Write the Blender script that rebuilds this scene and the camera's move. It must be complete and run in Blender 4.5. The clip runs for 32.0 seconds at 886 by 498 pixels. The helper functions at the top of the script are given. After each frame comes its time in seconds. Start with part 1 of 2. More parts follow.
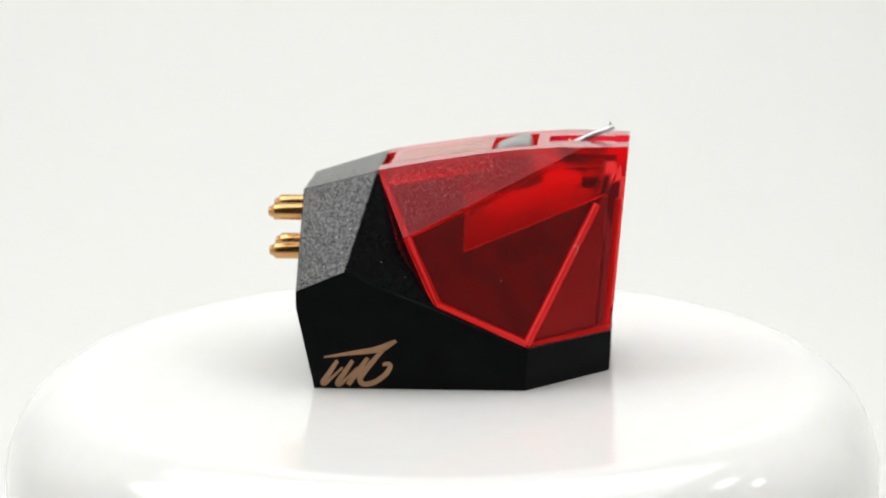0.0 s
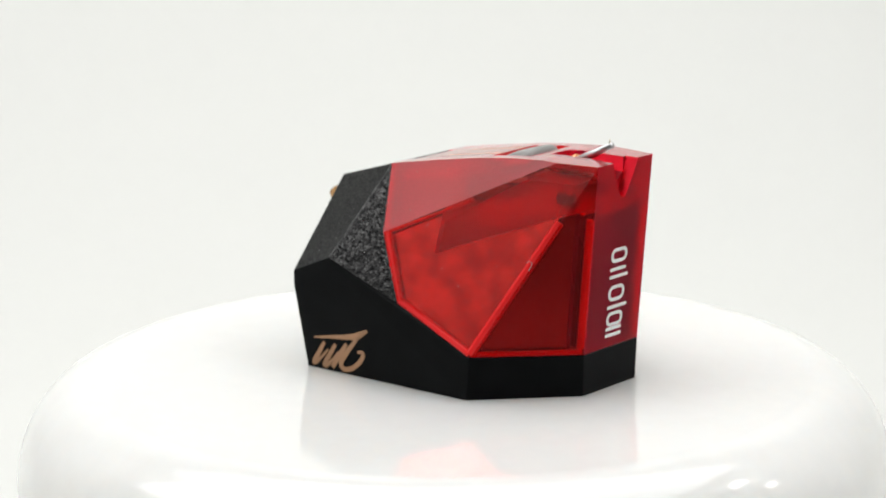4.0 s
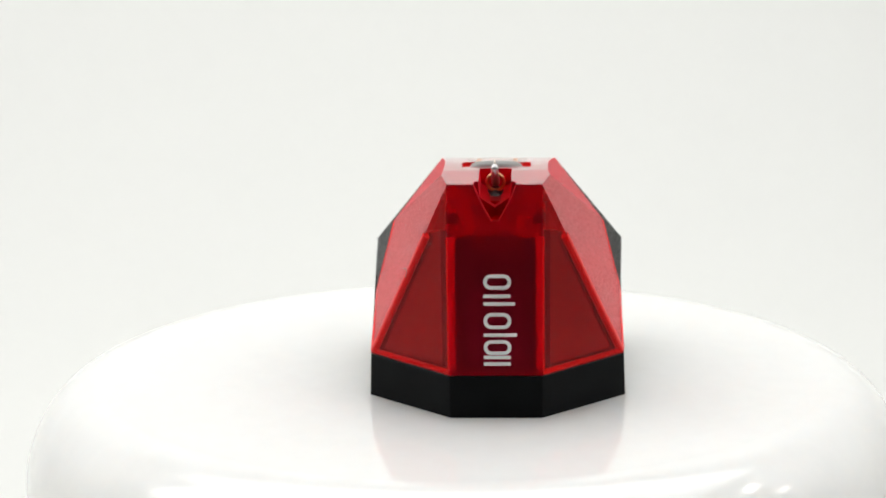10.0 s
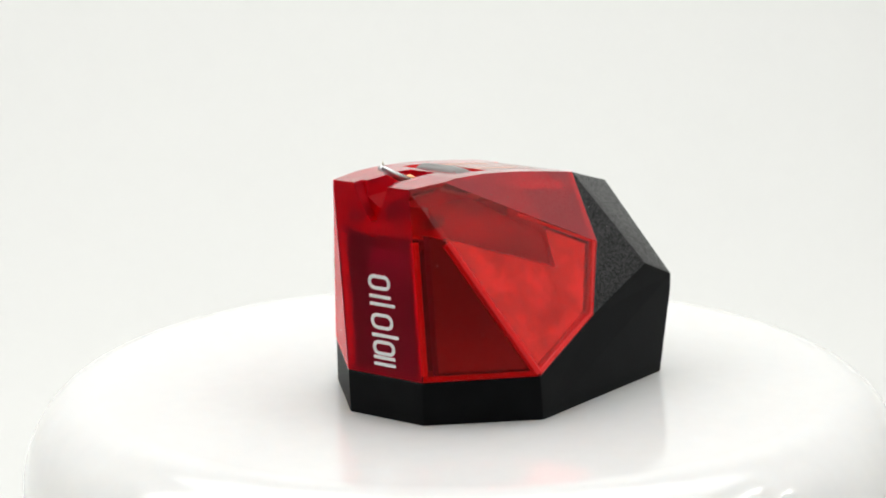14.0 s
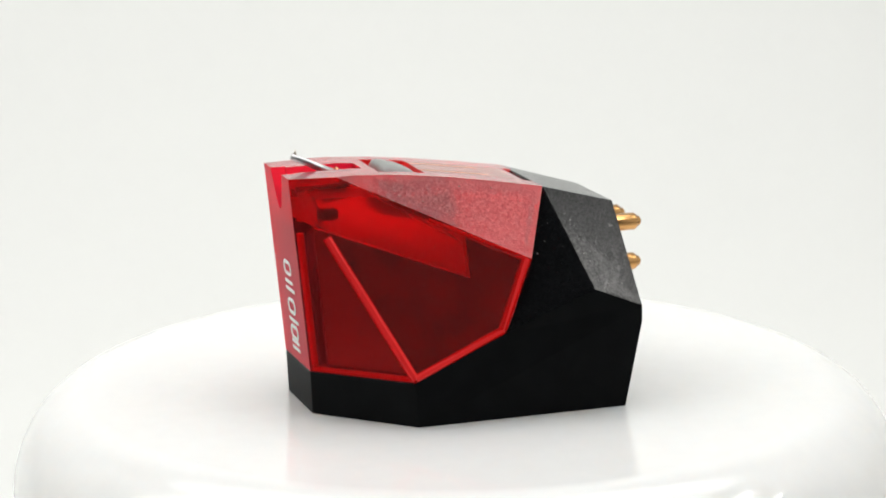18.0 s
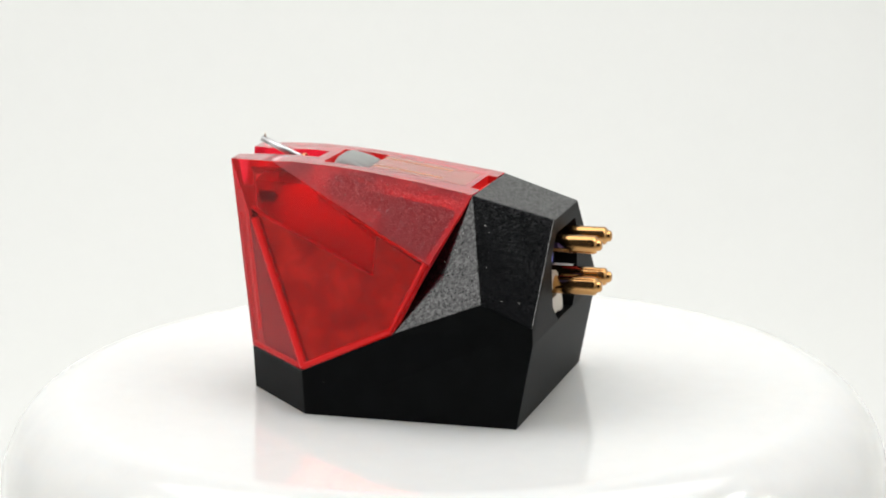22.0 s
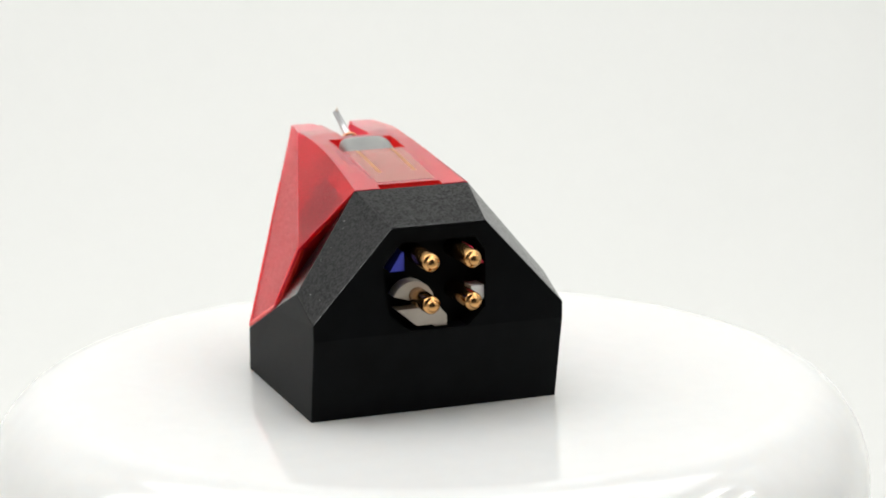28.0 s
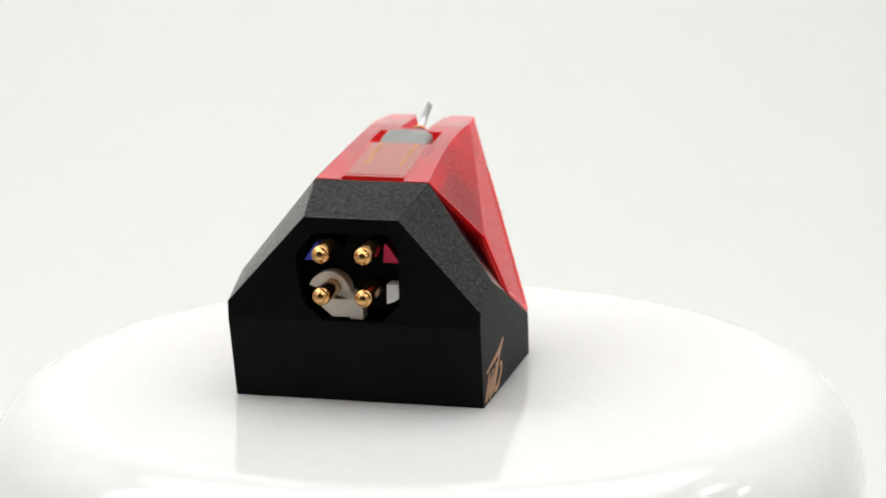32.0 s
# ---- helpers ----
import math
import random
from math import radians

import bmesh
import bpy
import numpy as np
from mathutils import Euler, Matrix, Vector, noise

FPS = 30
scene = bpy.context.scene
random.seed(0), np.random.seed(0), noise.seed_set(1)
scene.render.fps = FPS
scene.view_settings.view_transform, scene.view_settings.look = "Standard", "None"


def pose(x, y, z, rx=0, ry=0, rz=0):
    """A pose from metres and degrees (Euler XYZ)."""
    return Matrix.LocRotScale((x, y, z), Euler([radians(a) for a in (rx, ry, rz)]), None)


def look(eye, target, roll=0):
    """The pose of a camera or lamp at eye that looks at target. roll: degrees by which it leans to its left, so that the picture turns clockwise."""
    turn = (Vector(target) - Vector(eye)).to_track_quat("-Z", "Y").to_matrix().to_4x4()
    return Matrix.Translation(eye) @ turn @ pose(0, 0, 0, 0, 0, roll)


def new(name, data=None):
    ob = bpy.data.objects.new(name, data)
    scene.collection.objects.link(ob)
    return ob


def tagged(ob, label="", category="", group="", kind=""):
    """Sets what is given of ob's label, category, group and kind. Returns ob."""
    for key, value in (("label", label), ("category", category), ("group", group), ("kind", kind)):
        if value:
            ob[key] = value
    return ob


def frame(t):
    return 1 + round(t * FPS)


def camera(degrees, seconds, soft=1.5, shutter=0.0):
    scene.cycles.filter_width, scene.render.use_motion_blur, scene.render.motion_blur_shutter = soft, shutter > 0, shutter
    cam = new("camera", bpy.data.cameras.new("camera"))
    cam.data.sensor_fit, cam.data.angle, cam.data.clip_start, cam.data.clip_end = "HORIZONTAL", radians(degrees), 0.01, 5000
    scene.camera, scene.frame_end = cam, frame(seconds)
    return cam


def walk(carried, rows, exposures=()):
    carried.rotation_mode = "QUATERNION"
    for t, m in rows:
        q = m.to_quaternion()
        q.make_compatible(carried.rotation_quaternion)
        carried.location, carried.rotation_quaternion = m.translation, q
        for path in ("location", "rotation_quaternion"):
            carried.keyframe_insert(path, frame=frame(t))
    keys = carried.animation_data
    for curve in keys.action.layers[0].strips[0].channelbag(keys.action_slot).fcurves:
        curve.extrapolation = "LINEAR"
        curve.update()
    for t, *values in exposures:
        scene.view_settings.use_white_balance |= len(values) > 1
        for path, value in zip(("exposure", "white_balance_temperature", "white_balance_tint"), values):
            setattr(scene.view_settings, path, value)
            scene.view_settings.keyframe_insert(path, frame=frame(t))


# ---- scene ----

MM = 0.001

# ---- camera: stands still before the turntable ----
cam = camera(19.75, 32.0, soft=1.8)
EYE = (0.0, -177.08 * MM, 49.33 * MM)
PITCH = 12.826
stand = pose(*EYE, 90 - PITCH, 0, 0) @ pose(0, 0, 0, 0, 0, -0.65)
# a small aperture, focused a little before the axis
cam.data.dof.use_dof, cam.data.dof.focus_distance, cam.data.dof.aperture_fstop = True, 0.172, 64.0
walk(cam, [(0.0, stand), (32.0, stand)])

# nearly steady turn of the plate, degrees, with the motor's slight unevenness
UNEVEN = [(0.0, -0.12), (3.0, -0.2), (6.0, -0.4), (10.0, 0.0), (13.0, 0.25), (17.0, 0.65), (20.0, 0.05), (23.0, 0.12), (25.0, 0.25), (28.0, -0.65), (30.0, -0.1), (32.0, 0.05)]


def turn_at(t):
    return -4.975 - 8.7213 * t + float(np.interp(t, [p for p, q in UNEVEN], [q for p, q in UNEVEN]))


# ---- world and lights: a white light tent in a dim room ----
world = bpy.data.worlds.new("room_dark")
world.use_nodes = True
world.node_tree.nodes["Background"].inputs["Color"].default_value = (0.9, 0.95, 1.0, 1)
world.node_tree.nodes["Background"].inputs["Strength"].default_value = 0.02
scene.world = world


def area(name, eye, target, sx, sy, watts, color=(1, 1, 1)):
    lamp = bpy.data.lights.new(name, "AREA")
    lamp.shape, lamp.size, lamp.size_y, lamp.energy, lamp.color = "RECTANGLE", sx, sy, watts, color
    ob = new(name, lamp)
    ob.matrix_world = look(eye, target)
    return ob


# a softbox on each side, two small bare lamps and a broad roof light
area("tent_lamp_side", (-0.228, -0.024, 0.238), (0, 0, 0.01), 0.18, 0.15, 0.31, (1.0, 0.985, 0.96))
area("tent_lamp_side", (0.195, -0.105, 0.25), (0, 0, 0.01), 0.09, 0.09, 0.20, (1.0, 0.985, 0.96))
area("tent_lamp_bare", (0.218, 0.023, 0.188), (0.018, -0.022, 0), 0.026, 0.013, 0.02, (1.0, 0.97, 0.93))
area("tent_lamp_bare", (0.252, 0.030, 0.146), (0.020, -0.020, 0), 0.017, 0.009, 0.008, (1.0, 0.95, 0.88))
area("tent_lamp_top", (0.0, 0.05, 0.345), (0, 0.05, 0), 0.54, 0.31, 1.13)


# ---- materials ----
def material(name):
    m = bpy.data.materials.new(name)
    m.use_nodes = True
    return m, m.node_tree.nodes, m.node_tree.links, m.node_tree.nodes["Principled BSDF"]


def coords(nodes, links, scale, detail=2.0, rough=0.5):
    tc = nodes.new("ShaderNodeTexCoord")
    n = nodes.new("ShaderNodeTexNoise")
    n.inputs["Scale"].default_value = scale
    n.inputs["Detail"].default_value = detail
    n.inputs["Roughness"].default_value = rough
    links.new(tc.outputs["Object"], n.inputs["Vector"])
    return n


def bump(nodes, links, bsdf, tex, strength, dist):
    b = nodes.new("ShaderNodeBump")
    b.inputs["Strength"].default_value = strength
    b.inputs["Distance"].default_value = dist
    links.new(tex.outputs["Fac"], b.inputs["Height"])
    links.new(b.outputs["Normal"], bsdf.inputs["Normal"])
    return b


def flakes(nodes, links, bsdf, scale, tilt):
    """Grain: cells of about 1 / scale metres, each with its normal tilted at random."""
    tc = nodes.new("ShaderNodeTexCoord")
    v = nodes.new("ShaderNodeTexVoronoi")
    v.inputs["Scale"].default_value = scale
    links.new(tc.outputs["Object"], v.inputs["Vector"])
    g = nodes.new("ShaderNodeNewGeometry")
    last = v.outputs["Color"]
    for op, value in (("SUBTRACT", (0.5, 0.5, 0.5)), ("MULTIPLY", (2 * tilt,) * 3), ("ADD", None), ("NORMALIZE", None)):
        m = nodes.new("ShaderNodeVectorMath")
        m.operation = op
        links.new(last, m.inputs[0])
        if value:
            m.inputs[1].default_value = value
        elif op == "ADD":
            links.new(g.outputs["Normal"], m.inputs[1])
        last = m.outputs[0]
    links.new(last, bsdf.inputs["Normal"])
    links.new(last, bsdf.inputs["Coat Normal"])


def speckle(nodes, links, socket, scale, lo, hi, cut=(0.0, 1.0)):
    """Drives socket by the random value of cells of about 1 / scale metres, blended with finer ones."""
    tc = nodes.new("ShaderNodeTexCoord")
    mix = nodes.new("ShaderNodeMath")
    mix.operation = "MULTIPLY_ADD"
    mix.inputs[1].default_value = 0.6
    for k, (mul, to) in enumerate(((1.0, 0), (2.1, 2))):
        v = nodes.new("ShaderNodeTexVoronoi")
        v.inputs["Scale"].default_value = scale * mul
        links.new(tc.outputs["Object"], v.inputs["Vector"])
        sep = nodes.new("ShaderNodeSeparateColor")
        links.new(v.outputs["Color"], sep.inputs["Color"])
        if k:
            half = nodes.new("ShaderNodeMath")
            half.operation = "MULTIPLY"
            half.inputs[1].default_value = 0.4
            links.new(sep.outputs["Red"], half.inputs[0])
            links.new(half.outputs[0], mix.inputs[2])
        else:
            links.new(sep.outputs["Green"], mix.inputs[0])
    span = nodes.new("ShaderNodeMapRange")
    for name, value in zip(("From Min", "From Max", "To Min", "To Max"), (*cut, lo, hi)):
        span.inputs[name].default_value = value
    links.new(mix.outputs[0], span.inputs["Value"])
    links.new(span.outputs["Result"], socket)


def ramp(nodes, links, tex, c0, c1, p0=0.3, p1=0.7):
    r = nodes.new("ShaderNodeValToRGB")
    r.color_ramp.elements[0].position, r.color_ramp.elements[0].color = p0, (*c0, 1)
    r.color_ramp.elements[1].position, r.color_ramp.elements[1].color = p1, (*c1, 1)
    links.new(tex.outputs["Fac"], r.inputs["Fac"])
    return r


def plain(name, color, rough=0.5, metal=0.0, grain=0.0, grain_scale=9000, vary=0.12, spec=0.5, tilt=0.0, speck=None):
    m, n, l, b = material(name)
    if tilt:
        flakes(n, l, b, grain_scale, tilt)
    t = coords(n, l, 600, 3)
    lo, hi = [c * (1 - vary) for c in color], [min(1, c * (1 + vary)) for c in color]
    l.new(ramp(n, l, t, lo, hi).outputs["Color"], b.inputs["Base Color"])
    b.inputs["Roughness"].default_value, b.inputs["Metallic"].default_value = rough, metal
    b.inputs["Specular IOR Level"].default_value = spec
    if speck:
        speckle(n, l, b.inputs["Specular IOR Level"], grain_scale, *speck)
    if grain:
        bump(n, l, b, coords(n, l, grain_scale, 2), grain, 0.05 * MM)
    return m


def red_plastic(name, color, rough, grain, scale, clear=1.0, tilt=0.0, ior=1.4, tint=(1.0, 0.4, 0.45), haze=None, sheen=0.0):
    m, n, l, b = material(name)
    b.inputs["Base Color"].default_value = (*color, 1)
    b.inputs["Transmission Weight"].default_value = clear
    b.inputs["IOR"].default_value = ior
    b.inputs["Roughness"].default_value = rough
    b.inputs["Specular Tint"].default_value = (*tint, 1)
    b.inputs["Sheen Weight"].default_value, b.inputs["Sheen Roughness"].default_value = sheen, 0.4
    b.inputs["Sheen Tint"].default_value = (1.0, 0.03, 0.06, 1)
    if haze:
        # satin skin: a rough clear coat of uneven weight
        lo, hi, b.inputs["Coat Roughness"].default_value, b.inputs["Coat IOR"].default_value = haze
        speckle(n, l, b.inputs["Coat Weight"], scale, lo, hi, (0.15, 0.85))
    if tilt:
        flakes(n, l, b, scale, tilt)
    elif grain:
        bump(n, l, b, coords(n, l, scale, 2), grain, 0.02 * MM)
    return m


BLACK = plain("black_moulded_plastic", (0.0045, 0.005, 0.0055), 0.17, 0, 0, 8000, 0.2, 0.3, 0.035, (0.16, 0.55, (0.15, 0.85)))
BLACK_SMOOTH = plain("smooth_black_plastic", (0.004, 0.0045, 0.005), 0.5, 0, 0.15, 9000, 0.2, 0.06)
LINT = plain("pale_lint", (0.48, 0.46, 0.45), 0.8)
# near black for the shapes that stand in for dark hollows
CORE = plain("black_inner_shade", (0.02, 0.013, 0.012), 0.5, 0, 0.3, 9000, 0.15, 0.3)
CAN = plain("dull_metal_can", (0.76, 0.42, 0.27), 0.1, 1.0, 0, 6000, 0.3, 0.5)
CANTOP = plain("pale_brushed_metal", (0.80, 0.68, 0.60), 0.3, 0.9, 0, 6000, 0.1)
# dark tones for the can's front, chamfers and channels: shade put into the colour
NOSE = plain("dark_purple_facet", (0.06, 0.018, 0.06), 0.38, 0.9, 0, 6000, 0.15)
WINDOW = plain("dark_brown_facet", (0.14, 0.06, 0.045), 0.2, 0.9, 0, 6000, 0.12)
UMBER = plain("umber_lacquer", (0.40, 0.05, 0.04), 0.5, 0, 0.1, 6000, 0.2, 0.3)
RED = red_plastic("clear_red_plastic", (0.97, 0.012, 0.06), 0.29, 0.02, 3000, 0.91, 0, 1.2, (1, 0.25, 0.3), None, 1.0)
RED_CHAMFER = red_plastic("clear_red_chamfer", (0.97, 0.05, 0.05), 0.17, 0.02, 3000, 0.88, 0, 1.17, (1, 0.3, 0.3), None, 0.9)
RED_SIDE = red_plastic("satin_red_plastic", (0.97, 0.036, 0.034), 0.24, 0, 10500, 0.955, 0.06, 1.26, (1, 0.5, 0.5), (0.25, 0.85, 0.45, 1.42), 1.0)
RED_UPPER = red_plastic("frosted_red_facet", (0.97, 0.03, 0.06), 0.34, 0, 11500, 0.84, 0.085, 1.3, (1, 0.5, 0.5), (0.0, 0.9, 0.25, 1.62), 1.0)
RED_MILK = red_plastic("milky_red_plastic", (0.97, 0.02, 0.05), 0.5, 0, 8000, 0.92, 0, 1.2)
RED_TOP = red_plastic("polished_red_plastic", (0.97, 0.07, 0.12), 0.1, 0.03, 3000, 0.7, 0, 1.5, (1, 0.8, 0.8), (0.5, 0.7, 0.15, 1.6))
# nearly opaque red, so that edges and cut walls look lit through
RED_RIM = red_plastic("lit_red_plastic_edge", (0.97, 0.03, 0.03), 0.3, 0, 8000, 0.15)
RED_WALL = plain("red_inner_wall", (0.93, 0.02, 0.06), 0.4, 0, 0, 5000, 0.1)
AMBER = plain("amber_plastic", (0.90, 0.30, 0.08), 0.3, 0.3)
INLAY = red_plastic("beige_clear_plastic", (0.86, 0.42, 0.36), 0.12, 0.02, 3000, 0.6, 0, 1.45, (1, 0.95, 0.9))
GOLD = plain("gold_plate", (0.62, 0.34, 0.13), 0.2, 1.0, 0.05, 3000, 0.05)
COPPER_INK = plain("copper_ink", (0.42, 0.23, 0.12), 0.5, 0.2, 0.3, 8000)
WHITE_INK = plain("white_ink", (0.82, 0.80, 0.82), 0.5, 0, 0.1, 8000, 0.04)
BLUE = plain("blue_plastic", (0.06, 0.08, 0.62), 0.4)
CRIMSON = plain("crimson_plastic", (0.75, 0.02, 0.10), 0.4)
WHITE = plain("white_plastic", (0.86, 0.87, 0.86), 0.4)
SILVER = plain("pale_metal_plate", (0.66, 0.61, 0.53), 0.4, 0.0, 0.1, 4000)
ALU = plain("aluminium_tube", (0.62, 0.62, 0.63), 0.42, 1.0, 0.05, 3000, 0.05)
RUBBER = plain("grey_rubber", (0.27, 0.275, 0.265), 0.34, 0, 0.2, 6000)
COIL = plain("copper_wire", (0.80, 0.38, 0.20), 0.3, 1.0)
DIAMOND = plain("pale_crystal", (0.8, 0.75, 0.65), 0.15)
PLATE = plain("gloss_white_plastic", (0.825, 0.83, 0.816), 0.09, 0, 0.0, 300, 0.01, 0.85)
skin = PLATE.node_tree.nodes["Principled BSDF"].inputs
skin["Subsurface Weight"].default_value, skin["Subsurface Scale"].default_value = 1.0, 0.012
skin["Subsurface Radius"].default_value = (1.0, 0.95, 0.9)
SHEET = plain("white_backdrop_paper", (0.725, 0.732, 0.712), 0.9, 0, 0, 1500, 0.008, 0.1)
FABRIC = plain("white_tent_fabric", (0.87, 0.87, 0.86), 0.9, 0, 0.2, 900, 0.03, 0.2)
ROOM = plain("grey_room_paint", (0.03, 0.03, 0.031), 0.8, 0, 0.1, 60, 0.1)


# ---- mesh helpers: all shapes are given in millimetres ----
def mesh_of(name, bm, *materials):
    bmesh.ops.scale(bm, vec=(MM, MM, MM), verts=bm.verts)
    bmesh.ops.recalc_face_normals(bm, faces=bm.faces)
    me = bpy.data.meshes.new(name)
    bm.to_mesh(me)
    bm.free()
    for m in materials:
        me.materials.append(m)
    return me


def part(name, bm, mat, parent, label=""):
    ob = new(name, bm if isinstance(bm, bpy.types.Mesh) else mesh_of(name, bm, mat))
    ob.parent = parent
    if label:
        ob["label"] = label
    return ob


def polyhedron(planes, size=60):
    """The convex solid kept by planes given as (point, outward normal)."""
    bm = bmesh.new()
    bmesh.ops.create_cube(bm, size=size)
    for co, no in planes:
        geom = bm.verts[:] + bm.edges[:] + bm.faces[:]
        cut = bmesh.ops.bisect_plane(bm, geom=geom, plane_co=co, plane_no=no, clear_outer=True, dist=1e-5)
        rim = [e for e in cut["geom_cut"] if isinstance(e, bmesh.types.BMEdge)]
        if rim:
            bmesh.ops.contextual_create(bm, geom=rim)
    bmesh.ops.remove_doubles(bm, verts=bm.verts, dist=1e-3)
    bmesh.ops.recalc_face_normals(bm, faces=bm.faces)
    return bm


def plane(a, b, c, inside, inset=0.0):
    a, b, c = Vector(a), Vector(b), Vector(c)
    n = (b - a).cross(c - a).normalized()
    if n.dot(Vector(inside) - a) > 0:
        n = -n
    return a - n * inset, n


def box(x0, x1, y0, y1, z0, z1):
    bm = bmesh.new()
    bmesh.ops.create_cube(bm, size=1)
    for v in bm.verts:
        v.co = Vector(((x0, x1)[v.co.x > 0], (y0, y1)[v.co.y > 0], (z0, z1)[v.co.z > 0]))
    return bm


def soften(bm, width, segments=2, angle=10, floor=-99):
    edges = [e for e in bm.edges if len(e.link_faces) == 2 and e.calc_face_angle(0) > radians(angle) and max(v.co.z for v in e.verts) > floor]
    bmesh.ops.bevel(bm, geom=edges, offset=width, segments=segments, profile=0.6, affect="EDGES", clamp_overlap=True)
    return bm


def prism(outline, axis, a, b):
    """An outline of (u, v) points drawn out along axis 0, 1 or 2 from a to b."""
    bm = bmesh.new()
    place = ((lambda u, v, w: (w, u, v)), (lambda u, v, w: (u, w, v)), (lambda u, v, w: (u, v, w)))[axis]
    low = [bm.verts.new(place(u, v, a)) for u, v in outline]
    top = [bm.verts.new(place(u, v, b)) for u, v in outline]
    bm.faces.new(low), bm.faces.new(top)
    for i in range(len(outline)):
        j = (i + 1) % len(outline)
        bm.faces.new((low[i], low[j], top[j], top[i]))
    bmesh.ops.recalc_face_normals(bm, faces=bm.faces)
    return bm


def lathe(profile, steps=48):
    """A solid turned about z from (r, z) points; r is 0 at both ends."""
    bm = bmesh.new()
    rings = []
    for r, z in profile:
        if r < 1e-6:
            rings.append([bm.verts.new((0, 0, z))])
        else:
            rings.append([bm.verts.new((r * math.cos(2 * math.pi * i / steps), r * math.sin(2 * math.pi * i / steps), z)) for i in range(steps)])
    for lo, hi in zip(rings, rings[1:]):
        for i in range(steps):
            j = (i + 1) % steps
            f = [lo[i % len(lo)], lo[j % len(lo)], hi[j % len(hi)], hi[i % len(hi)]]
            f = list(dict.fromkeys(f))
            if len(f) > 2:
                bm.faces.new(f)
    return bm


def smooth(bm, angle=35):
    for f in bm.faces:
        f.smooth = True
    for e in bm.edges:
        e.smooth = not (len(e.link_faces) == 2 and e.calc_face_angle(0) > radians(angle))
    return bm


def carve(bm, mats, cutters):
    """The mesh bm less the cutters, each a bmesh with the index of the material of its faces."""
    me = mesh_of("carved", bm, *mats)
    ob = new("carved", me)
    for cutter, index in cutters:
        for f in cutter.faces:
            f.material_index = index
        tool = new("tool", mesh_of("tool", cutter, *mats))
        mod = ob.modifiers.new("cut", "BOOLEAN")
        mod.operation, mod.solver, mod.object = "DIFFERENCE", "EXACT", tool
        me2 = bpy.data.meshes.new_from_object(ob.evaluated_get(bpy.context.evaluated_depsgraph_get()))
        ob.modifiers.clear()
        ob.data = me2
        bpy.data.objects.remove(tool)
    me = ob.data
    bpy.data.objects.remove(ob)
    return me


# ---- the place: sweep of white paper, tent, dim room ----
FLOOR = -30.0


def sweep():
    prof = [(-264, FLOOR), (120, FLOOR)]
    for i in range(1, 17):
        a = math.pi / 2 * i / 16
        prof.append((120 + 160 * math.sin(a), FLOOR + 160 - 160 * math.cos(a)))
    prof.append((280, 350))
    bm = bmesh.new()
    back = [(y + 2, z - 2) for y, z in reversed(prof)]
    loop = prof + back
    left = [bm.verts.new((-300, y, z)) for y, z in loop]
    right = [bm.verts.new((300, y, z)) for y, z in loop]
    n, m = len(loop), len(prof)
    for i in range(n):
        j = (i + 1) % n
        bm.faces.new((left[i], left[j], right[j], right[i]))
    for side in (left, right):
        for i in range(m - 1):
            bm.faces.new((side[i], side[i + 1], side[n - 2 - i], side[n - 1 - i]))
    ob = new("backdrop", mesh_of("backdrop", smooth(bm), SHEET))
    tagged(ob, "smooth white paper backdrop sweeping up behind the turntable", "backdrop", kind="structure")


def slab(name, label, category, mat, x0, x1, y0, y1, z0, z1):
    ob = new(name, mesh_of(name, box(x0, x1, y0, y1, z0, z1), mat))
    return tagged(ob, label, category, kind="structure")


sweep()
slab("ceiling", "white fabric roof of the light tent", "ceiling", FABRIC, -310, 310, -110, 300, 352, 362)
slab("ceiling_front", "dark ceiling of the dim room before the tent", "ceiling", ROOM, -310, 310, -265, -110, 354, 364)
slab("wall_west", "white fabric side of the light tent", "wall", FABRIC, -312, -302, -265, 300, FLOOR - 2, 352)
slab("wall_east", "white fabric side of the light tent", "wall", FABRIC, 302, 312, -265, 300, FLOOR - 2, 352)
slab("wall_north", "white fabric back of the light tent", "wall", FABRIC, -312, 312, 300, 310, FLOOR - 2, 362)
slab("wall_south", "dark wall of the dim room", "wall", ROOM, -312, 312, -276, -266, FLOOR - 2, 362)
slab("floor", "dark table top under the light tent", "floor", ROOM, -600, 600, -500, 500, FLOOR - 42, FLOOR - 2.5)


# ---- the turntable ----
def turntable():
    R, A, B = 31.63, 5.71, 7.06
    prof = [(0, 0), (12, 0), (R - A, 0)]
    for i in range(1, 21):
        a = math.pi / 2 * i / 20
        prof.append((R - A + A * math.sin(a), -B + B * math.cos(a)))
    prof += [(R, -22), (R - 0.6, -23), (R - 0.6, FLOOR + 0.8), (R - 1.4, FLOOR), (0, FLOOR)]
    ob = new("turntable", mesh_of("turntable", smooth(lathe(prof, 160), 50), PLATE))
    # the plate sits a little off its axis
    for v in ob.data.vertices:
        v.co.x += -0.36 * MM
        v.co.y += 1.46 * MM
    return tagged(ob, "glossy white round display turntable with a rounded rim", "turntable")


plate = turntable()

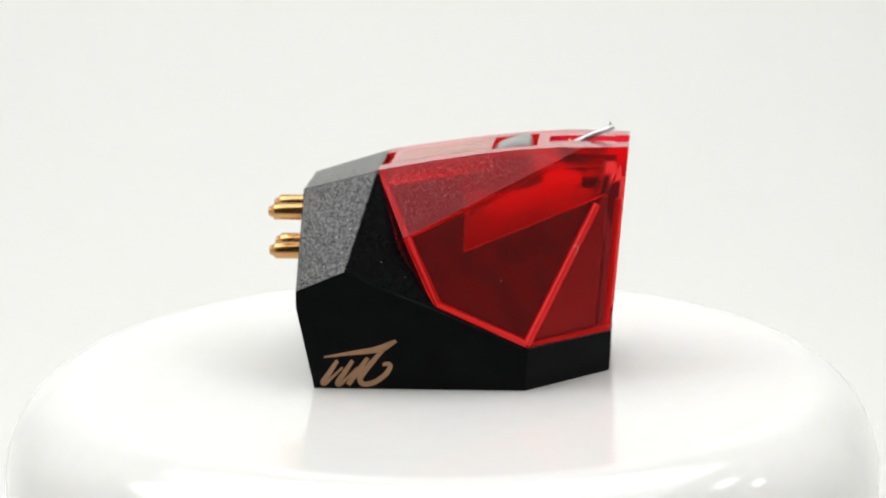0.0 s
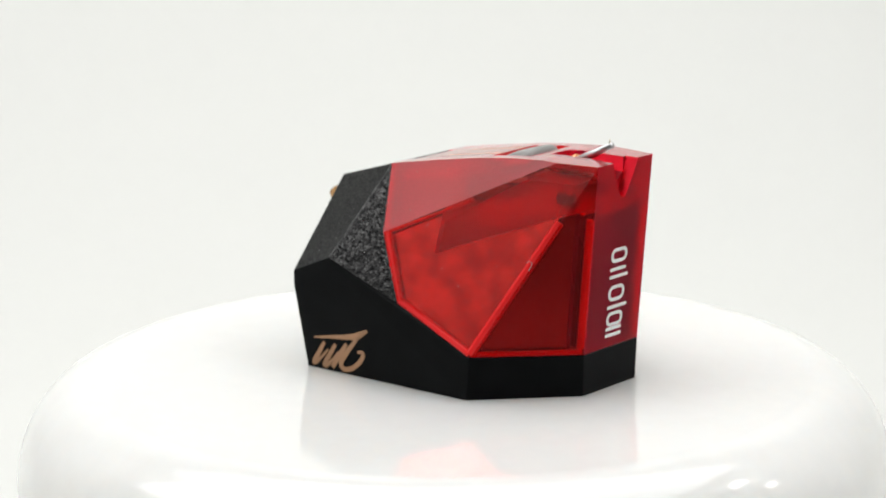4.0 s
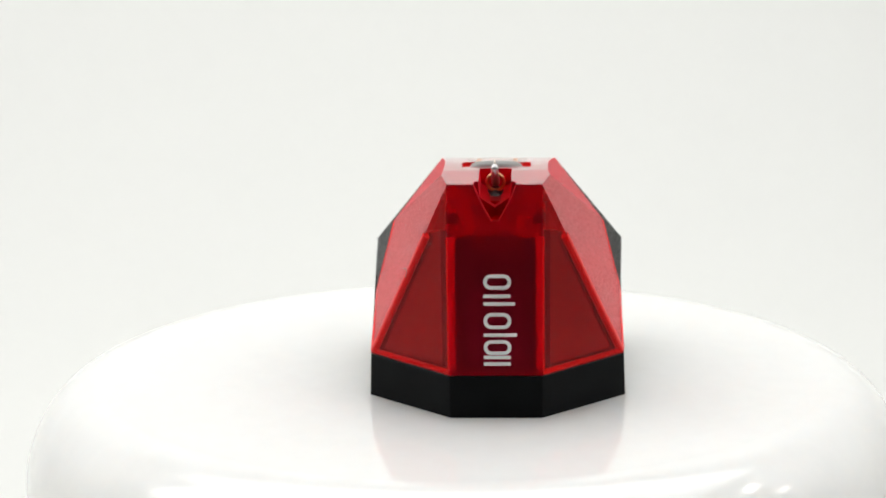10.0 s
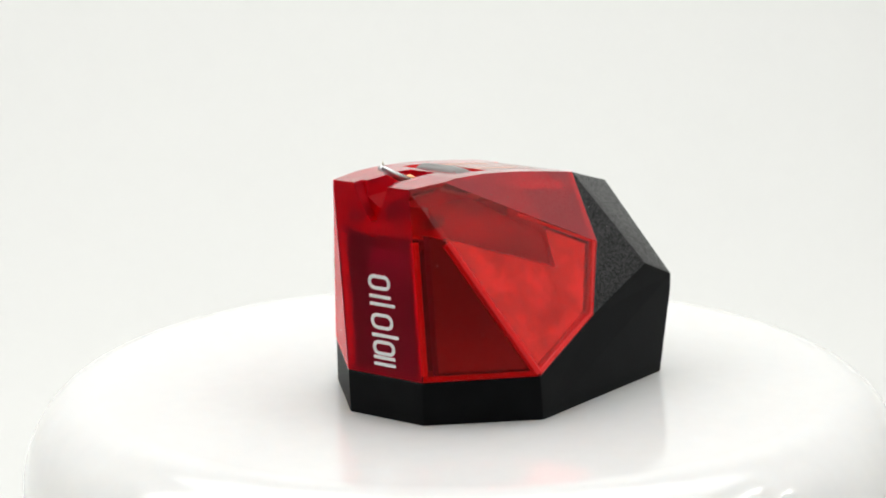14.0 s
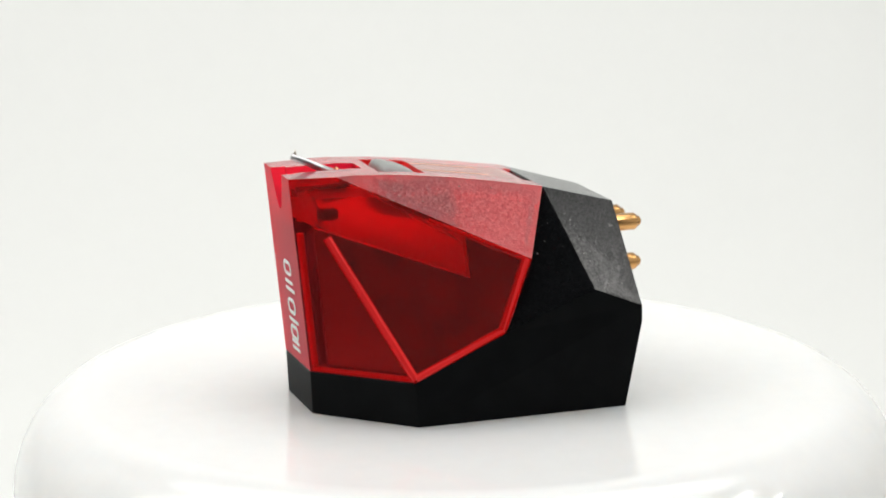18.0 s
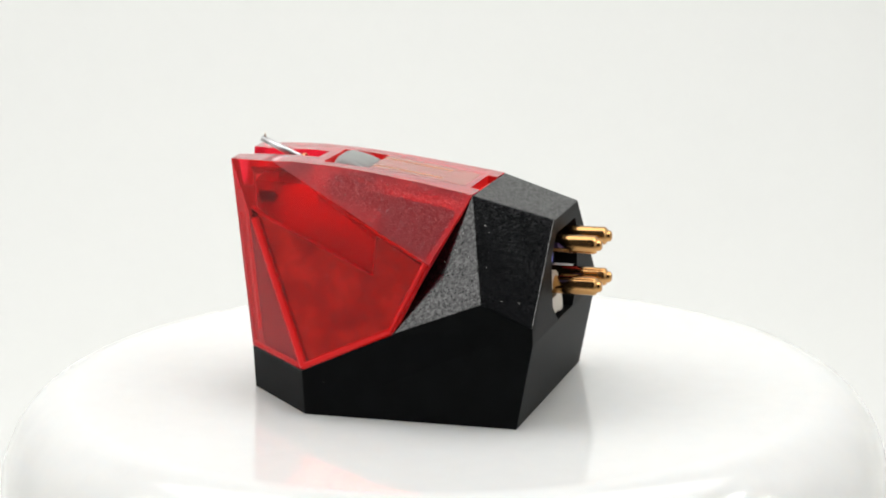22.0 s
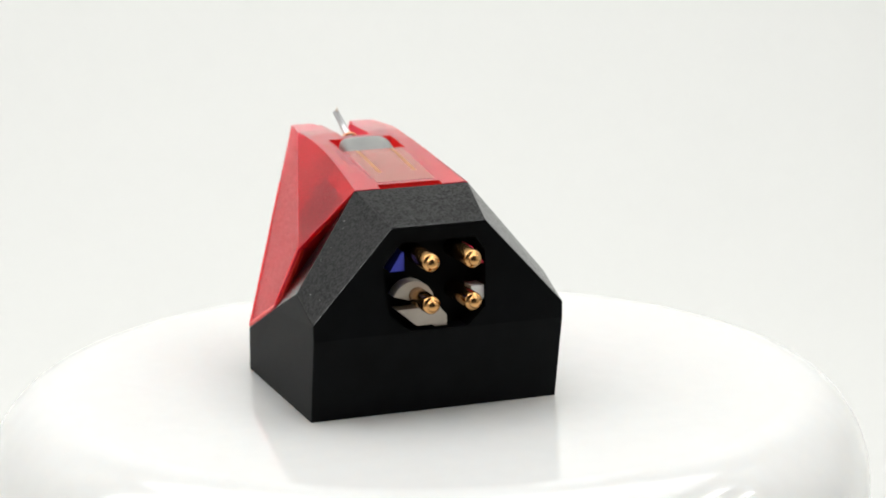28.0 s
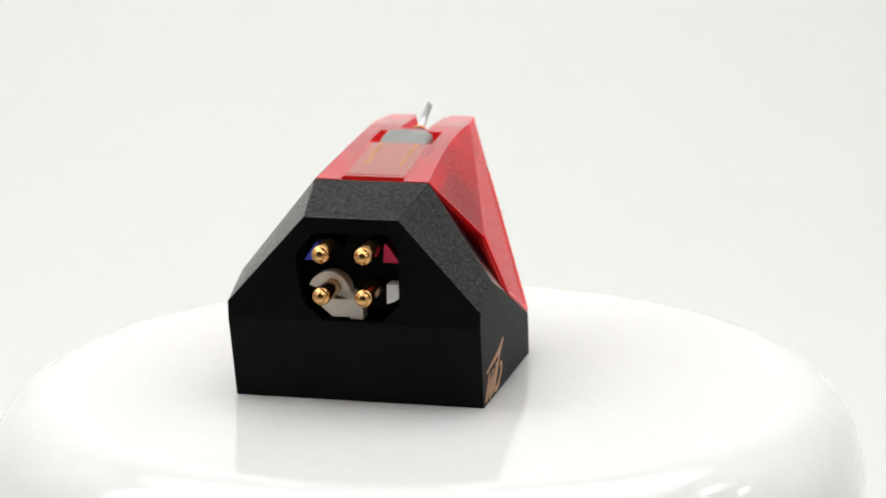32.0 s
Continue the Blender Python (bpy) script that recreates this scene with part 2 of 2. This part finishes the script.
# ---- the cartridge ----
OFFSET = 3.93  # from the axis to the cartridge's middle
B0, B1, B2, B3, B4 = (-8.8, 8.88, 0), (-9.95, 8.97, 6.98), (-6.46, 9.0, 8.41), (-10.02, 3.31, 13.19), (-4.55, 4.11, 14.74)
W, K, F = (-9.97, 8.95, 5.86), (6.09, 8.88, 0), (11.84, 3.10, 0)
R0, R1, R2, R3, T, Q = (-2.38, 7.54, 10.6), (-0.17, 8.74, 5.92), (6.29, 8.77, 3.05), (11.96, 3.14, 2.98), (13.18, 3.16, 16.31), (10.76, 3.68, 16.37)
TOP = [(-4.54, 14.77), (-1.0, 15.35), (2.5, 15.86), (5.5, 16.19), (8.5, 16.38), (13.3, 16.35)]


def flip(p):
    return (p[0], -p[1], p[2])


def black_body():
    bm = bmesh.new()
    names = dict(B0=B0, B1=B1, B2=B2, B3=B3, B4=B4, W=W, K=K, F=F, R1=R1, R2=R2, R3=R3)
    b = {k: bm.verts.new(v) for k, v in names.items()}
    a = {k: bm.verts.new(flip(v)) for k, v in names.items()}
    for s in (a, b):
        for loop in ("B1 B2 B4 B3", "B2 R1 B4", "B0 K R2 R1 B2 B1 W", "K F R3 R2"):
            bm.faces.new([s[k] for k in loop.split()])
    for p, q in (("B0", "W"), ("B3", "B4"), ("B4", "R1"), ("R1", "R2"), ("R2", "R3"), ("R3", "F")):
        bm.faces.new((a[p], a[q], b[q], b[p]))
    bm.faces.new((a["W"], a["B1"], a["B3"], b["B3"], b["B1"], b["W"]))
    bm.faces.new((a["F"], a["K"], a["B0"], b["B0"], b["K"], b["F"]))
    bmesh.ops.recalc_face_normals(bm, faces=bm.faces)
    soften(bm, 0.07, 2, 10, 0.01)
    recess = [(-3.3, 7.2), (-2.0, 5.95), (2.1, 5.95), (3.6, 7.2), (3.95, 9.6), (3.95, 10.6), (2.7, 12.1), (-2.6, 12.1), (-3.3, 11.1)]
    me = carve(bm, [BLACK, BLACK_SMOOTH], [(prism(recess, 0, -14, -8.4), 1)])
    for f in me.polygons:
        if abs(f.normal.z) < 0.22:
            f.material_index = 1
    return me


def shell_planes(side, front, chamfer, upper, top, rear, low, bottom):
    """The faceted outside of the red housing, each facet moved inward by its inset."""
    mid = (3, 0, 8)
    out = []
    for s in (lambda p: p, flip):
        out += [plane(s(T), s(R2), s(R0), mid, side), plane(s(Q), s(R0), s(B4), mid, upper), plane(s(R3), s(R2), s(T), mid, chamfer)]
    out += [plane(R3, flip(R3), T, mid, front), plane(B4, flip(B4), R1, mid, rear), plane(R1, flip(R1), R2, mid, low), plane(R2, flip(R2), R3, mid, bottom)]
    for (x0, z0), (x1, z1) in zip(TOP, TOP[1:]):
        out.append(plane((x0, 0, z0), (x0, 1, z0), (x1, 0, z1), mid, top))
    return out


def red_housing():
    outer = polyhedron(shell_planes(0, 0, 0, 0, 0, 0.02, 0.02, 0.02))
    soften(outer, 0.07, 2, 14)
    slot = prism([(-1.1, 18), (-1.08, 16.0), (-1.0, 15.3), (0, 14.6), (1.0, 15.3), (1.08, 16.0), (1.1, 18)], 0, 7.45, 20)
    vee = prism([(-1.45, 18), (-1.4, 16.2), (-0.9, 15.0), (-0.25, 13.8), (0.25, 13.8), (0.9, 15.0), (1.4, 16.2), (1.45, 18)], 0, 12.2, 20)
    pocket = box(3.4, 6.65, -2.36, 2.36, 15.4, 20)
    notch = box(-8, -3.85, -2.25, 2.25, 14.3, 20)
    me = carve(outer, [RED, RED_SIDE, RED_TOP, RED_UPPER, RED_CHAMFER, RED_RIM], [(slot, 0), (vee, 0), (pocket, 5), (notch, 5)])
    satin = [(plane(s(p), s(q), s(r), (3, 0, 8)), k) for s in (lambda p: p, flip) for p, q, r, k in ((T, R2, R0, 1), (Q, R0, B4, 3), (R3, R2, T, 4))]
    for f in me.polygons:
        hits = [k for (p, n), k in satin if f.normal.dot(n) > 0.995 and abs((f.center / MM - p).dot(n)) < 0.05]
        if f.material_index == 0 and hits:
            f.material_index = hits[0]
        elif f.material_index == 0 and f.normal.z > 0.9 and f.center.z > 14.6 * MM:
            f.material_index = 2
    return me


cartridge = new("phono_cartridge")
tagged(cartridge, "faceted phono cartridge in black and clear red plastic, stylus up", "phono cartridge")
body = part("body", black_body(), BLACK, cartridge, "matte black moulded plastic body")
housing = part("stylus_housing", red_housing(), RED, cartridge, "faceted clear red plastic stylus housing")


def inner_can():
    # a tall rear, a lower front with a sloping top, a rounded nose between two open channels
    bm = soften(polyhedron(shell_planes(0.5, 1.32, 0.66, 0.58, 1.3, 0.12, 0.12, 0.12)), 0.06)
    slope = prism([(1.7, 9.4), (11.6, 13.0), (20, 13.0), (20, 25), (1.7, 25)], 1, -12, 12)
    brow = prism([(11.3, 8.6), (11.12, 9.6), (10.8, 10.6), (10.3, 11.5), (9.6, 12.2), (9.6, 20), (20, 20), (20, 8.6)], 1, -1.8, 1.8)
    # channel walls coloured dark so that the corner gaps look shaded
    channels = [(box(9.0, 20, y, y + 1.25, -1, 20), 3) for y in (-3.05, 1.8)]
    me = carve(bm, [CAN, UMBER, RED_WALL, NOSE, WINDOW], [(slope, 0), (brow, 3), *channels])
    # light and dark painted by facing: metal sides, darker front, chamfers and upper facets
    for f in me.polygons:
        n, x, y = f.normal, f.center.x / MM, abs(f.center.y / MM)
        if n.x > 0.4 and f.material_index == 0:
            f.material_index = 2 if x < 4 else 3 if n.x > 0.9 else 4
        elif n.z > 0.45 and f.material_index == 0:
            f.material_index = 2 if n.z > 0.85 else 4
    return me


part("inner_can", inner_can(), CAN, housing, "dull metal can seen through the red plastic")


def holder():
    # milky block over the sloping top of the can
    planes = shell_planes(0.8, 1.7, 1.2, 0.8, 1.5, 0.3, 0.3, 0.25)
    planes += [((1.7, 0, 9.5), (0.342, 0, -0.94)), ((1.85, 0, 0), (-1, 0, 0)), ((1.85, 0, 11.6), (-0.5, 0, 0.866))]
    return soften(polyhedron(planes), 0.45, 3)


part("stylus_holder", holder(), RED_MILK, housing, "milky red holder block inside the housing")


def rim(points, r):
    """A thin rounded strand inside the shell's edge."""
    bm = bmesh.new()
    for p, q in zip(points, points[1:]):
        piece = bmesh.new()
        a, b = Vector(p), Vector(q)
        n = (b - a).length
        geo = bmesh.ops.create_cone(piece, segments=8, radius1=r, radius2=r, depth=n, cap_ends=True)
        bmesh.ops.transform(piece, matrix=Matrix.Translation((a + b) / 2) @ (b - a).to_track_quat("Z", "Y").to_matrix().to_4x4(), verts=piece.verts)
        me = bpy.data.meshes.new("piece")
        piece.to_mesh(me)
        piece.free()
        bm.from_mesh(me)
        bpy.data.meshes.remove(me)
    return smooth(bm)


def toward(p, k):
    return tuple(Vector(p) + (Vector((3.0, 0, 9.0)) - Vector(p)).normalized() * k)


for s in (lambda p: p, flip):
    k = 0.34
    top_end = Vector(R2).lerp(Vector(T), 0.72)
    # edge_glow strands are added: they imitate light gathered in the shell's edges
    part("edge_glow", rim([toward(s(B4), 0.3), toward(s(R0), 0.3)], 0.22), RED_RIM, housing, "red strand added for the glow of the shell's edge")
    part("edge_glow", rim([toward(s(R0), 0.3), toward(s(tuple(Vector(R0).lerp(Vector(Q), 0.5))), 0.22)], 0.13), RED_RIM, housing, "red strand added for the glow of the shell's edge")
    # two amber strips added for the inlay's orange glow lines
    part("glow_strip", rim([s((-0.3, 2.9, 14.75)), s((1.6, 2.9, 15.45))], 0.13), AMBER, housing, "amber strip added for an orange glow line under the red top")
    part("glow_strip", rim([s((0.8, 2.9, 14.1)), s((6.6, 2.75, 15.75))], 0.09), AMBER, housing, "amber strip added for an orange glow line under the red top")
    # solid black box in place of a dark hole in the side
    part("side_hole_dark", soften(box(9.8, 11.1, *sorted((s((0, 2.5, 0))[1], s((0, 3.2, 0))[1])), 13.3, 14.0), 0.12), CORE, housing, "black box put in for the dark side hole")
    part("edge_glow", rim([toward(s(R0), k), toward(s(R1), k), toward(s(R2), k), toward(s(tuple(top_end)), k)], 0.31), RED_RIM, housing, "red strand added for the glow of the shell's edge")
    part("nose_post", rim([s((10.6, 1.68, 12.6)), s((10.6, 1.68, 13.9))], 0.28), RED_RIM, housing, "slim red post beside the nose")
    part("corner_rib", rim([s((11.5, 2.95, 3.4)), s((12.35, 2.95, 12.6))], 0.27), RED_RIM, housing, "pale red corner rib inside the shell")
    part("edge_glow", rim([toward(s(R2), k), toward(s(R3), k)], 0.2), RED_RIM, housing, "red strand added for the glow of the shell's edge")
part("inner_block", soften(prism([(1.9, 13.6), (6.3, 14.0), (7.0, 13.4), (5.8, 12.9), (1.9, 12.3)], 1, -2.2, 2.2), 0.25), UMBER, housing, "brown inner block seen through the red plastic")
part("coil_block", soften(prism([(-1.3, 14.5), (2.9, 15.15), (2.9, 14.3), (6.6, 14.6), (6.6, 14.1), (-1.3, 13.6)], 1, -2.0, 2.0), 0.1), CANTOP, housing, "pale metal block under the red top")
def top_strip(x0, x1, lift, sink):
    """The outline (x, z) of a strip that follows the curved top from x0 to x1."""
    xs = sorted({x0, x1, *(x for x, z in TOP if x0 < x < x1)})
    zs = [float(np.interp(x, [p[0] for p in TOP], [p[1] for p in TOP])) for x in xs]
    return [(x, z + lift) for x, z in zip(xs, zs)] + [(x, z - sink) for x, z in reversed(list(zip(xs, zs)))]


inlay = part("inlay", prism(top_strip(-3.4, 3.38, 0.008, 0.1), 1, -2.1, 2.1), INLAY, housing, "pale beige clear inlay behind the damper")
for y in (-1.28, 1.28):
    part("copper_strip", prism(top_strip(-1.6, 3.3, 0.014, 0.06), 1, y - 0.16, y + 0.16), COIL, inlay, "bright copper strip in the inlay")


def pin(y, z):
    prof = [(0, -3.4), (0.62, -3.4), (0.62, 2.3), (0.54, 2.44), (0.40, 2.48), (0.38, 2.68), (0.28, 2.79), (0.0, 2.83)]
    bm = smooth(lathe(prof, 32), 40)
    bmesh.ops.rotate(bm, matrix=Matrix.Rotation(-math.pi / 2, 3, "Y"), verts=bm.verts)
    bmesh.ops.translate(bm, vec=(-10.08, y, z), verts=bm.verts)
    part("pin", bm, GOLD, cartridge, "gold-plated terminal pin")


for y in (-1.48, 1.48):
    for z in (8.27, 11.16):
        pin(y, z)


def marks():
    part("colour_mark", prism([(3.42, 10.12), (2.42, 10.12), (2.42, 11.4), (2.62, 11.35)], 0, -9.7, -8.2), BLUE, cartridge, "blue colour mark beside a pin")
    part("colour_mark", prism([(-3.32, 10.16), (-2.15, 10.16), (-2.25, 11.5), (-2.5, 11.35)], 0, -9.7, -8.2), CRIMSON, cartridge, "crimson colour mark beside a pin")
    part("colour_mark", prism([(-3.32, 8.63), (-2.38, 8.63), (-2.38, 7.27), (-2.9, 7.45), (-3.32, 7.76)], 0, -9.7, -8.2), WHITE, cartridge, "white colour mark beside a pin")
    # a round head cut by a slit, over a skirt with a small step
    outline = [(1.75 + 1.47 * math.cos(a), 7.85 + 1.45 * math.sin(a)) for a in [math.radians(20 + 8 * i) for i in range(23)]]
    outline += [(2.9, 7.38), (1.53, 6.2), (0.3, 6.2), (0.28, 6.05), (-0.63, 6.05), (-0.63, 6.8), (-0.2, 7.27), (0.1, 7.94), (0.8, 8.02), (0.8, 8.33)]
    part("earth_plate", prism(outline, 0, -9.6, -8.2), SILVER, cartridge, "pale metal earth plate round a lower pin")


marks()


def tube(p0, p1, r0, r1, steps=24):
    p0, p1 = Vector(p0), Vector(p1)
    n = (p1 - p0).length
    bm = smooth(lathe([(0, 0), (r0, 0), (r1, n), (0, n)], steps), 40)
    bmesh.ops.transform(bm, matrix=Matrix.Translation(p0) @ (p1 - p0).to_track_quat("Z", "Y").to_matrix().to_4x4(), verts=bm.verts)
    return bm


cant = part("cantilever", tube((8.2, 0, 15.5), (12.05, 0, 17.28), 0.3, 0.22), ALU, cartridge, "thin aluminium cantilever rising from the slot")
part("stylus_tip", tube((11.85, 0, 17.25), (11.8, 0, 17.72), 0.14, 0.03, 8), DIAMOND, cant, "tiny pale stylus tip")


def damper():
    # a rounded tongue: arched across, highest near its front and falling to the rear
    bm = bmesh.new()
    n, rings = 24, []
    for x, h, w in ((3.45, 0.0, 1.62), (3.52, 0.28, 1.7), (3.87, 0.55, 1.8), (4.5, 0.83, 1.86), (5.2, 1.03, 1.88), (5.7, 1.12, 1.86), (5.97, 1.08, 1.8), (6.15, 0.9, 1.65), (6.22, 0.55, 1.5)):
        ring = []
        for i in range(n + 1):
            a = math.pi * i / n
            c, s_ = math.cos(a), math.sin(a)
            ring.append(bm.verts.new((x, w * math.copysign(abs(c) ** 0.45, c), 15.3 + h * abs(s_) ** 0.5 + 0.08)))
        ring += [bm.verts.new((x, -w, 14.6)), bm.verts.new((x, w, 14.6))]
        rings.append(ring)
    for p, q in zip(rings, rings[1:]):
        for i in range(len(p)):
            j = (i + 1) % len(p)
            bm.faces.new((p[i], p[j], q[j], q[i]))
    bm.faces.new(rings[0]), bm.faces.new(rings[-1])
    return smooth(bm, 60)


part("damper", damper(), RUBBER, cartridge, "grey rounded rubber damper in the pocket")


def ring():
    bm = bmesh.new()
    n, k = 28, 10
    rows = [[bm.verts.new((8.9 + 0.13 * math.cos(b), (0.56 + 0.13 * math.sin(b)) * math.cos(a), 15.65 + (0.56 + 0.13 * math.sin(b)) * math.sin(a)))
             for b in [2 * math.pi * j / k for j in range(k)]] for a in [2 * math.pi * i / n for i in range(n)]]
    for i in range(n):
        for j in range(k):
            bm.faces.new((rows[i][j], rows[(i + 1) % n][j], rows[(i + 1) % n][(j + 1) % k], rows[i][(j + 1) % k]))
    return smooth(bm)


# black tube added where the V notch lies in shadow
part("notch_shade", tube((8.3, 0, 14.7), (10.2, 0, 14.2), 0.62, 0.55), CORE, cartridge, "black tube standing in for the shade in the V notch")
part("coil_ring", ring(), COIL, cartridge, "copper ring round the foot of the cantilever")


def link(cz, cy, hz, hy, w, steps=8):
    """A flat rounded ring in the (y, z) plane, half sizes hy and hz, stroke w."""
    def loop(a, b):
        r, out = min(a, b) * 0.95, []
        for k in range(4):
            for i in range(steps + 1):
                t = math.pi / 2 * (k + i / steps)
                sy, sz = (1, -1, -1, 1)[k], (1, 1, -1, -1)[k]
                out.append((cy + sy * (b - r) + r * math.cos(t), cz + sz * (a - r) + r * math.sin(t)))
        return out
    bm = bmesh.new()
    outer, inner = loop(hz, hy), loop(hz - w, hy - w)
    rows = [[bm.verts.new((x, y, z)) for y, z in ring_] for x, ring_ in ((0.02, outer), (0.02, inner), (-0.04, inner), (-0.04, outer))]
    n = len(outer)
    for a in range(4):
        for i in range(n):
            j = (i + 1) % n
            bm.faces.new((rows[a][i], rows[a][j], rows[(a + 1) % 4][j], rows[(a + 1) % 4][i]))
    return bm


def front_bars():
    # the maker's mark as plain shapes: rounded rings and bars down the front facet
    lean = math.atan2(T[0] - R3[0], T[2] - R3[2])
    shapes = [link(z, 0.12, h, 0.93, 0.25) for z, h in ((9.62, 0.53), (6.88, 0.57), (5.0, 0.53))]
    for z, y1 in ((8.62, 1.0), (8.08, 1.3), (5.88, 1.42), (4.3, 1.0), (3.83, 1.0)):
        shapes.append(soften(box(-0.04, 0.02, -0.81, y1, z - 0.125, z + 0.125), 0.02))
    for bm in shapes:
        z = sum(v.co.z for v in bm.verts) / len(bm.verts)
        bmesh.ops.translate(bm, vec=(0, 0, -z), verts=bm.verts)
        bmesh.ops.rotate(bm, matrix=Matrix.Rotation(lean, 3, "Y"), verts=bm.verts)
        bmesh.ops.translate(bm, vec=(R3[0] + 0.01 + (z - R3[2]) * math.tan(lean), 0, z), verts=bm.verts)
        part("mark_shape", bm, WHITE_INK, housing, "white printed shape")


front_bars()


def side_strokes():
    # copper mark on the flank: a long wedge over slanting strokes and a hook
    def spline(pts, steps=6):
        out = []
        p = [pts[0], *pts, pts[-1]]
        for a, b, c, d in zip(p, p[1:], p[2:], p[3:]):
            for i in range(steps):
                t = i / steps
                out.append(tuple(0.5 * (2 * b[k] + (c[k] - a[k]) * t + (2 * a[k] - 5 * b[k] + 4 * c[k] - d[k]) * t * t + (3 * b[k] - a[k] - 3 * c[k] + d[k]) * t ** 3) for k in range(3)))
        return out + [pts[-1]]

    def stroke(*pts):
        """Points (x, z, width) along the stroke's middle."""
        line = spline(pts)
        bm, rows = bmesh.new(), []
        for i, (x, z, w) in enumerate(line):
            a, b = line[max(i - 1, 0)], line[min(i + 1, len(line) - 1)]
            d = Vector((b[0] - a[0], b[1] - a[1])).normalized()
            ends = [(x - d.y * w / 2, z + d.x * w / 2), (x + d.y * w / 2, z - d.x * w / 2)]
            rows.append([bm.verts.new((u, -(8.897 + 0.011 * v) + dy, v)) for u, v, dy in ((*ends[0], -0.025), (*ends[1], -0.025), (*ends[1], 0.04), (*ends[0], 0.04))])
        for p, q in zip(rows, rows[1:]):
            for k in range(4):
                bm.faces.new((p[k], p[(k + 1) % 4], q[(k + 1) % 4], q[k]))
        bm.faces.new(rows[0]), bm.faces.new(rows[-1])
        part("mark_stroke", bm, COPPER_INK, body, "copper-coloured printed stroke")

    stroke((-8.05, 2.28, 0.12), (-6.4, 2.55, 0.26), (-4.7, 2.8, 0.42), (-3.9, 3.0, 0.5), (-3.3, 3.32, 0.36), (-2.92, 3.52, 0.2))
    stroke((-7.1, 2.05, 0.28), (-7.65, 1.2, 0.36), (-8.15, 0.5, 0.36), (-8.0, 0.38, 0.3), (-7.4, 0.9, 0.2), (-6.75, 1.55, 0.16))
    stroke((-6.02, 2.06, 0.28), (-6.6, 1.2, 0.36), (-7.12, 0.45, 0.36), (-6.95, 0.32, 0.3), (-6.35, 0.85, 0.2), (-5.7, 1.55, 0.16))
    stroke((-4.95, 2.26, 0.28), (-5.6, 1.35, 0.38), (-6.38, 0.3, 0.36))
    stroke((-3.7, 3.0, 0.2), (-4.35, 2.3, 0.34), (-5.1, 1.4, 0.4), (-5.52, 0.72, 0.4), (-5.25, 0.34, 0.38), (-4.5, 0.5, 0.36), (-3.75, 1.05, 0.36), (-3.38, 1.6, 0.34), (-3.5, 1.86, 0.3), (-3.9, 1.78, 0.22))


side_strokes()


def dust():
    # pale specks of dust lying on the upper surfaces of the cartridge
    rng = random.Random(7)
    bm = bmesh.new()
    faces = [((T, R2, R0), 9), ((Q, R0, B4), 5), ((R3, R2, T), 5), ((B1, B2, B4), 6), ((B0, K, R2), 7), ((B2, R1, B4), 4)]
    for tri, n in faces:
        for s in (lambda p: p, flip):
            a, b, c = (Vector(s(p)) for p in tri)
            nrm = plane(a, b, c, (3, 0, 8))[1]
            for _ in range(n):
                u, v = sorted((rng.uniform(0.1, 0.9), rng.uniform(0.1, 0.9)))
                m = Matrix.Translation(a * u + b * (v - u) + c * (1 - v) + nrm * 0.012) @ nrm.to_track_quat("Z", "Y").to_matrix().to_4x4() @ Matrix.Rotation(rng.uniform(0, 6.3), 4, "Z")
                k = rng.uniform(0.014, 0.032)
                bmesh.ops.create_icosphere(bm, subdivisions=1, radius=1.0, matrix=m @ Matrix.Diagonal((k * rng.uniform(0.7, 2.0), k, k * 0.5, 1)))
    return bm


tagged(part("dust_specks", dust(), LINT, cartridge, "pale specks of dust on the plastic"), kind="stuff")


def fibre():
    pts = [(9.3, -5.98, 9.2), (9.45, -5.9, 9.45), (9.52, -5.85, 9.75), (9.38, -5.95, 9.9), (9.22, -6.05, 9.82)]
    (a, b, c), off = (Vector(flip(p)) for p in (R3, R2, T)), 0.02
    p0, n = plane(a, b, c, (3, 0, 8))
    return rim([tuple(Vector(p) - n * ((Vector(p) - p0).dot(n) - off)) for p in pts], 0.02)


part("lint_fibre", fibre(), LINT, cartridge, "short pale curled fibre of lint")


# ---- what moves ----
def motions():
    rows = [(float(t), turn_at(t)) for t in range(33)]
    walk(plate, [(t, pose(0, 0, 0, 0, 0, a)) for t, a in rows])
    walk(cartridge, [(t, pose(-OFFSET * MM * math.sin(radians(a)), OFFSET * MM * math.cos(radians(a)), 0, 0, 0, a)) for t, a in rows])


motions()
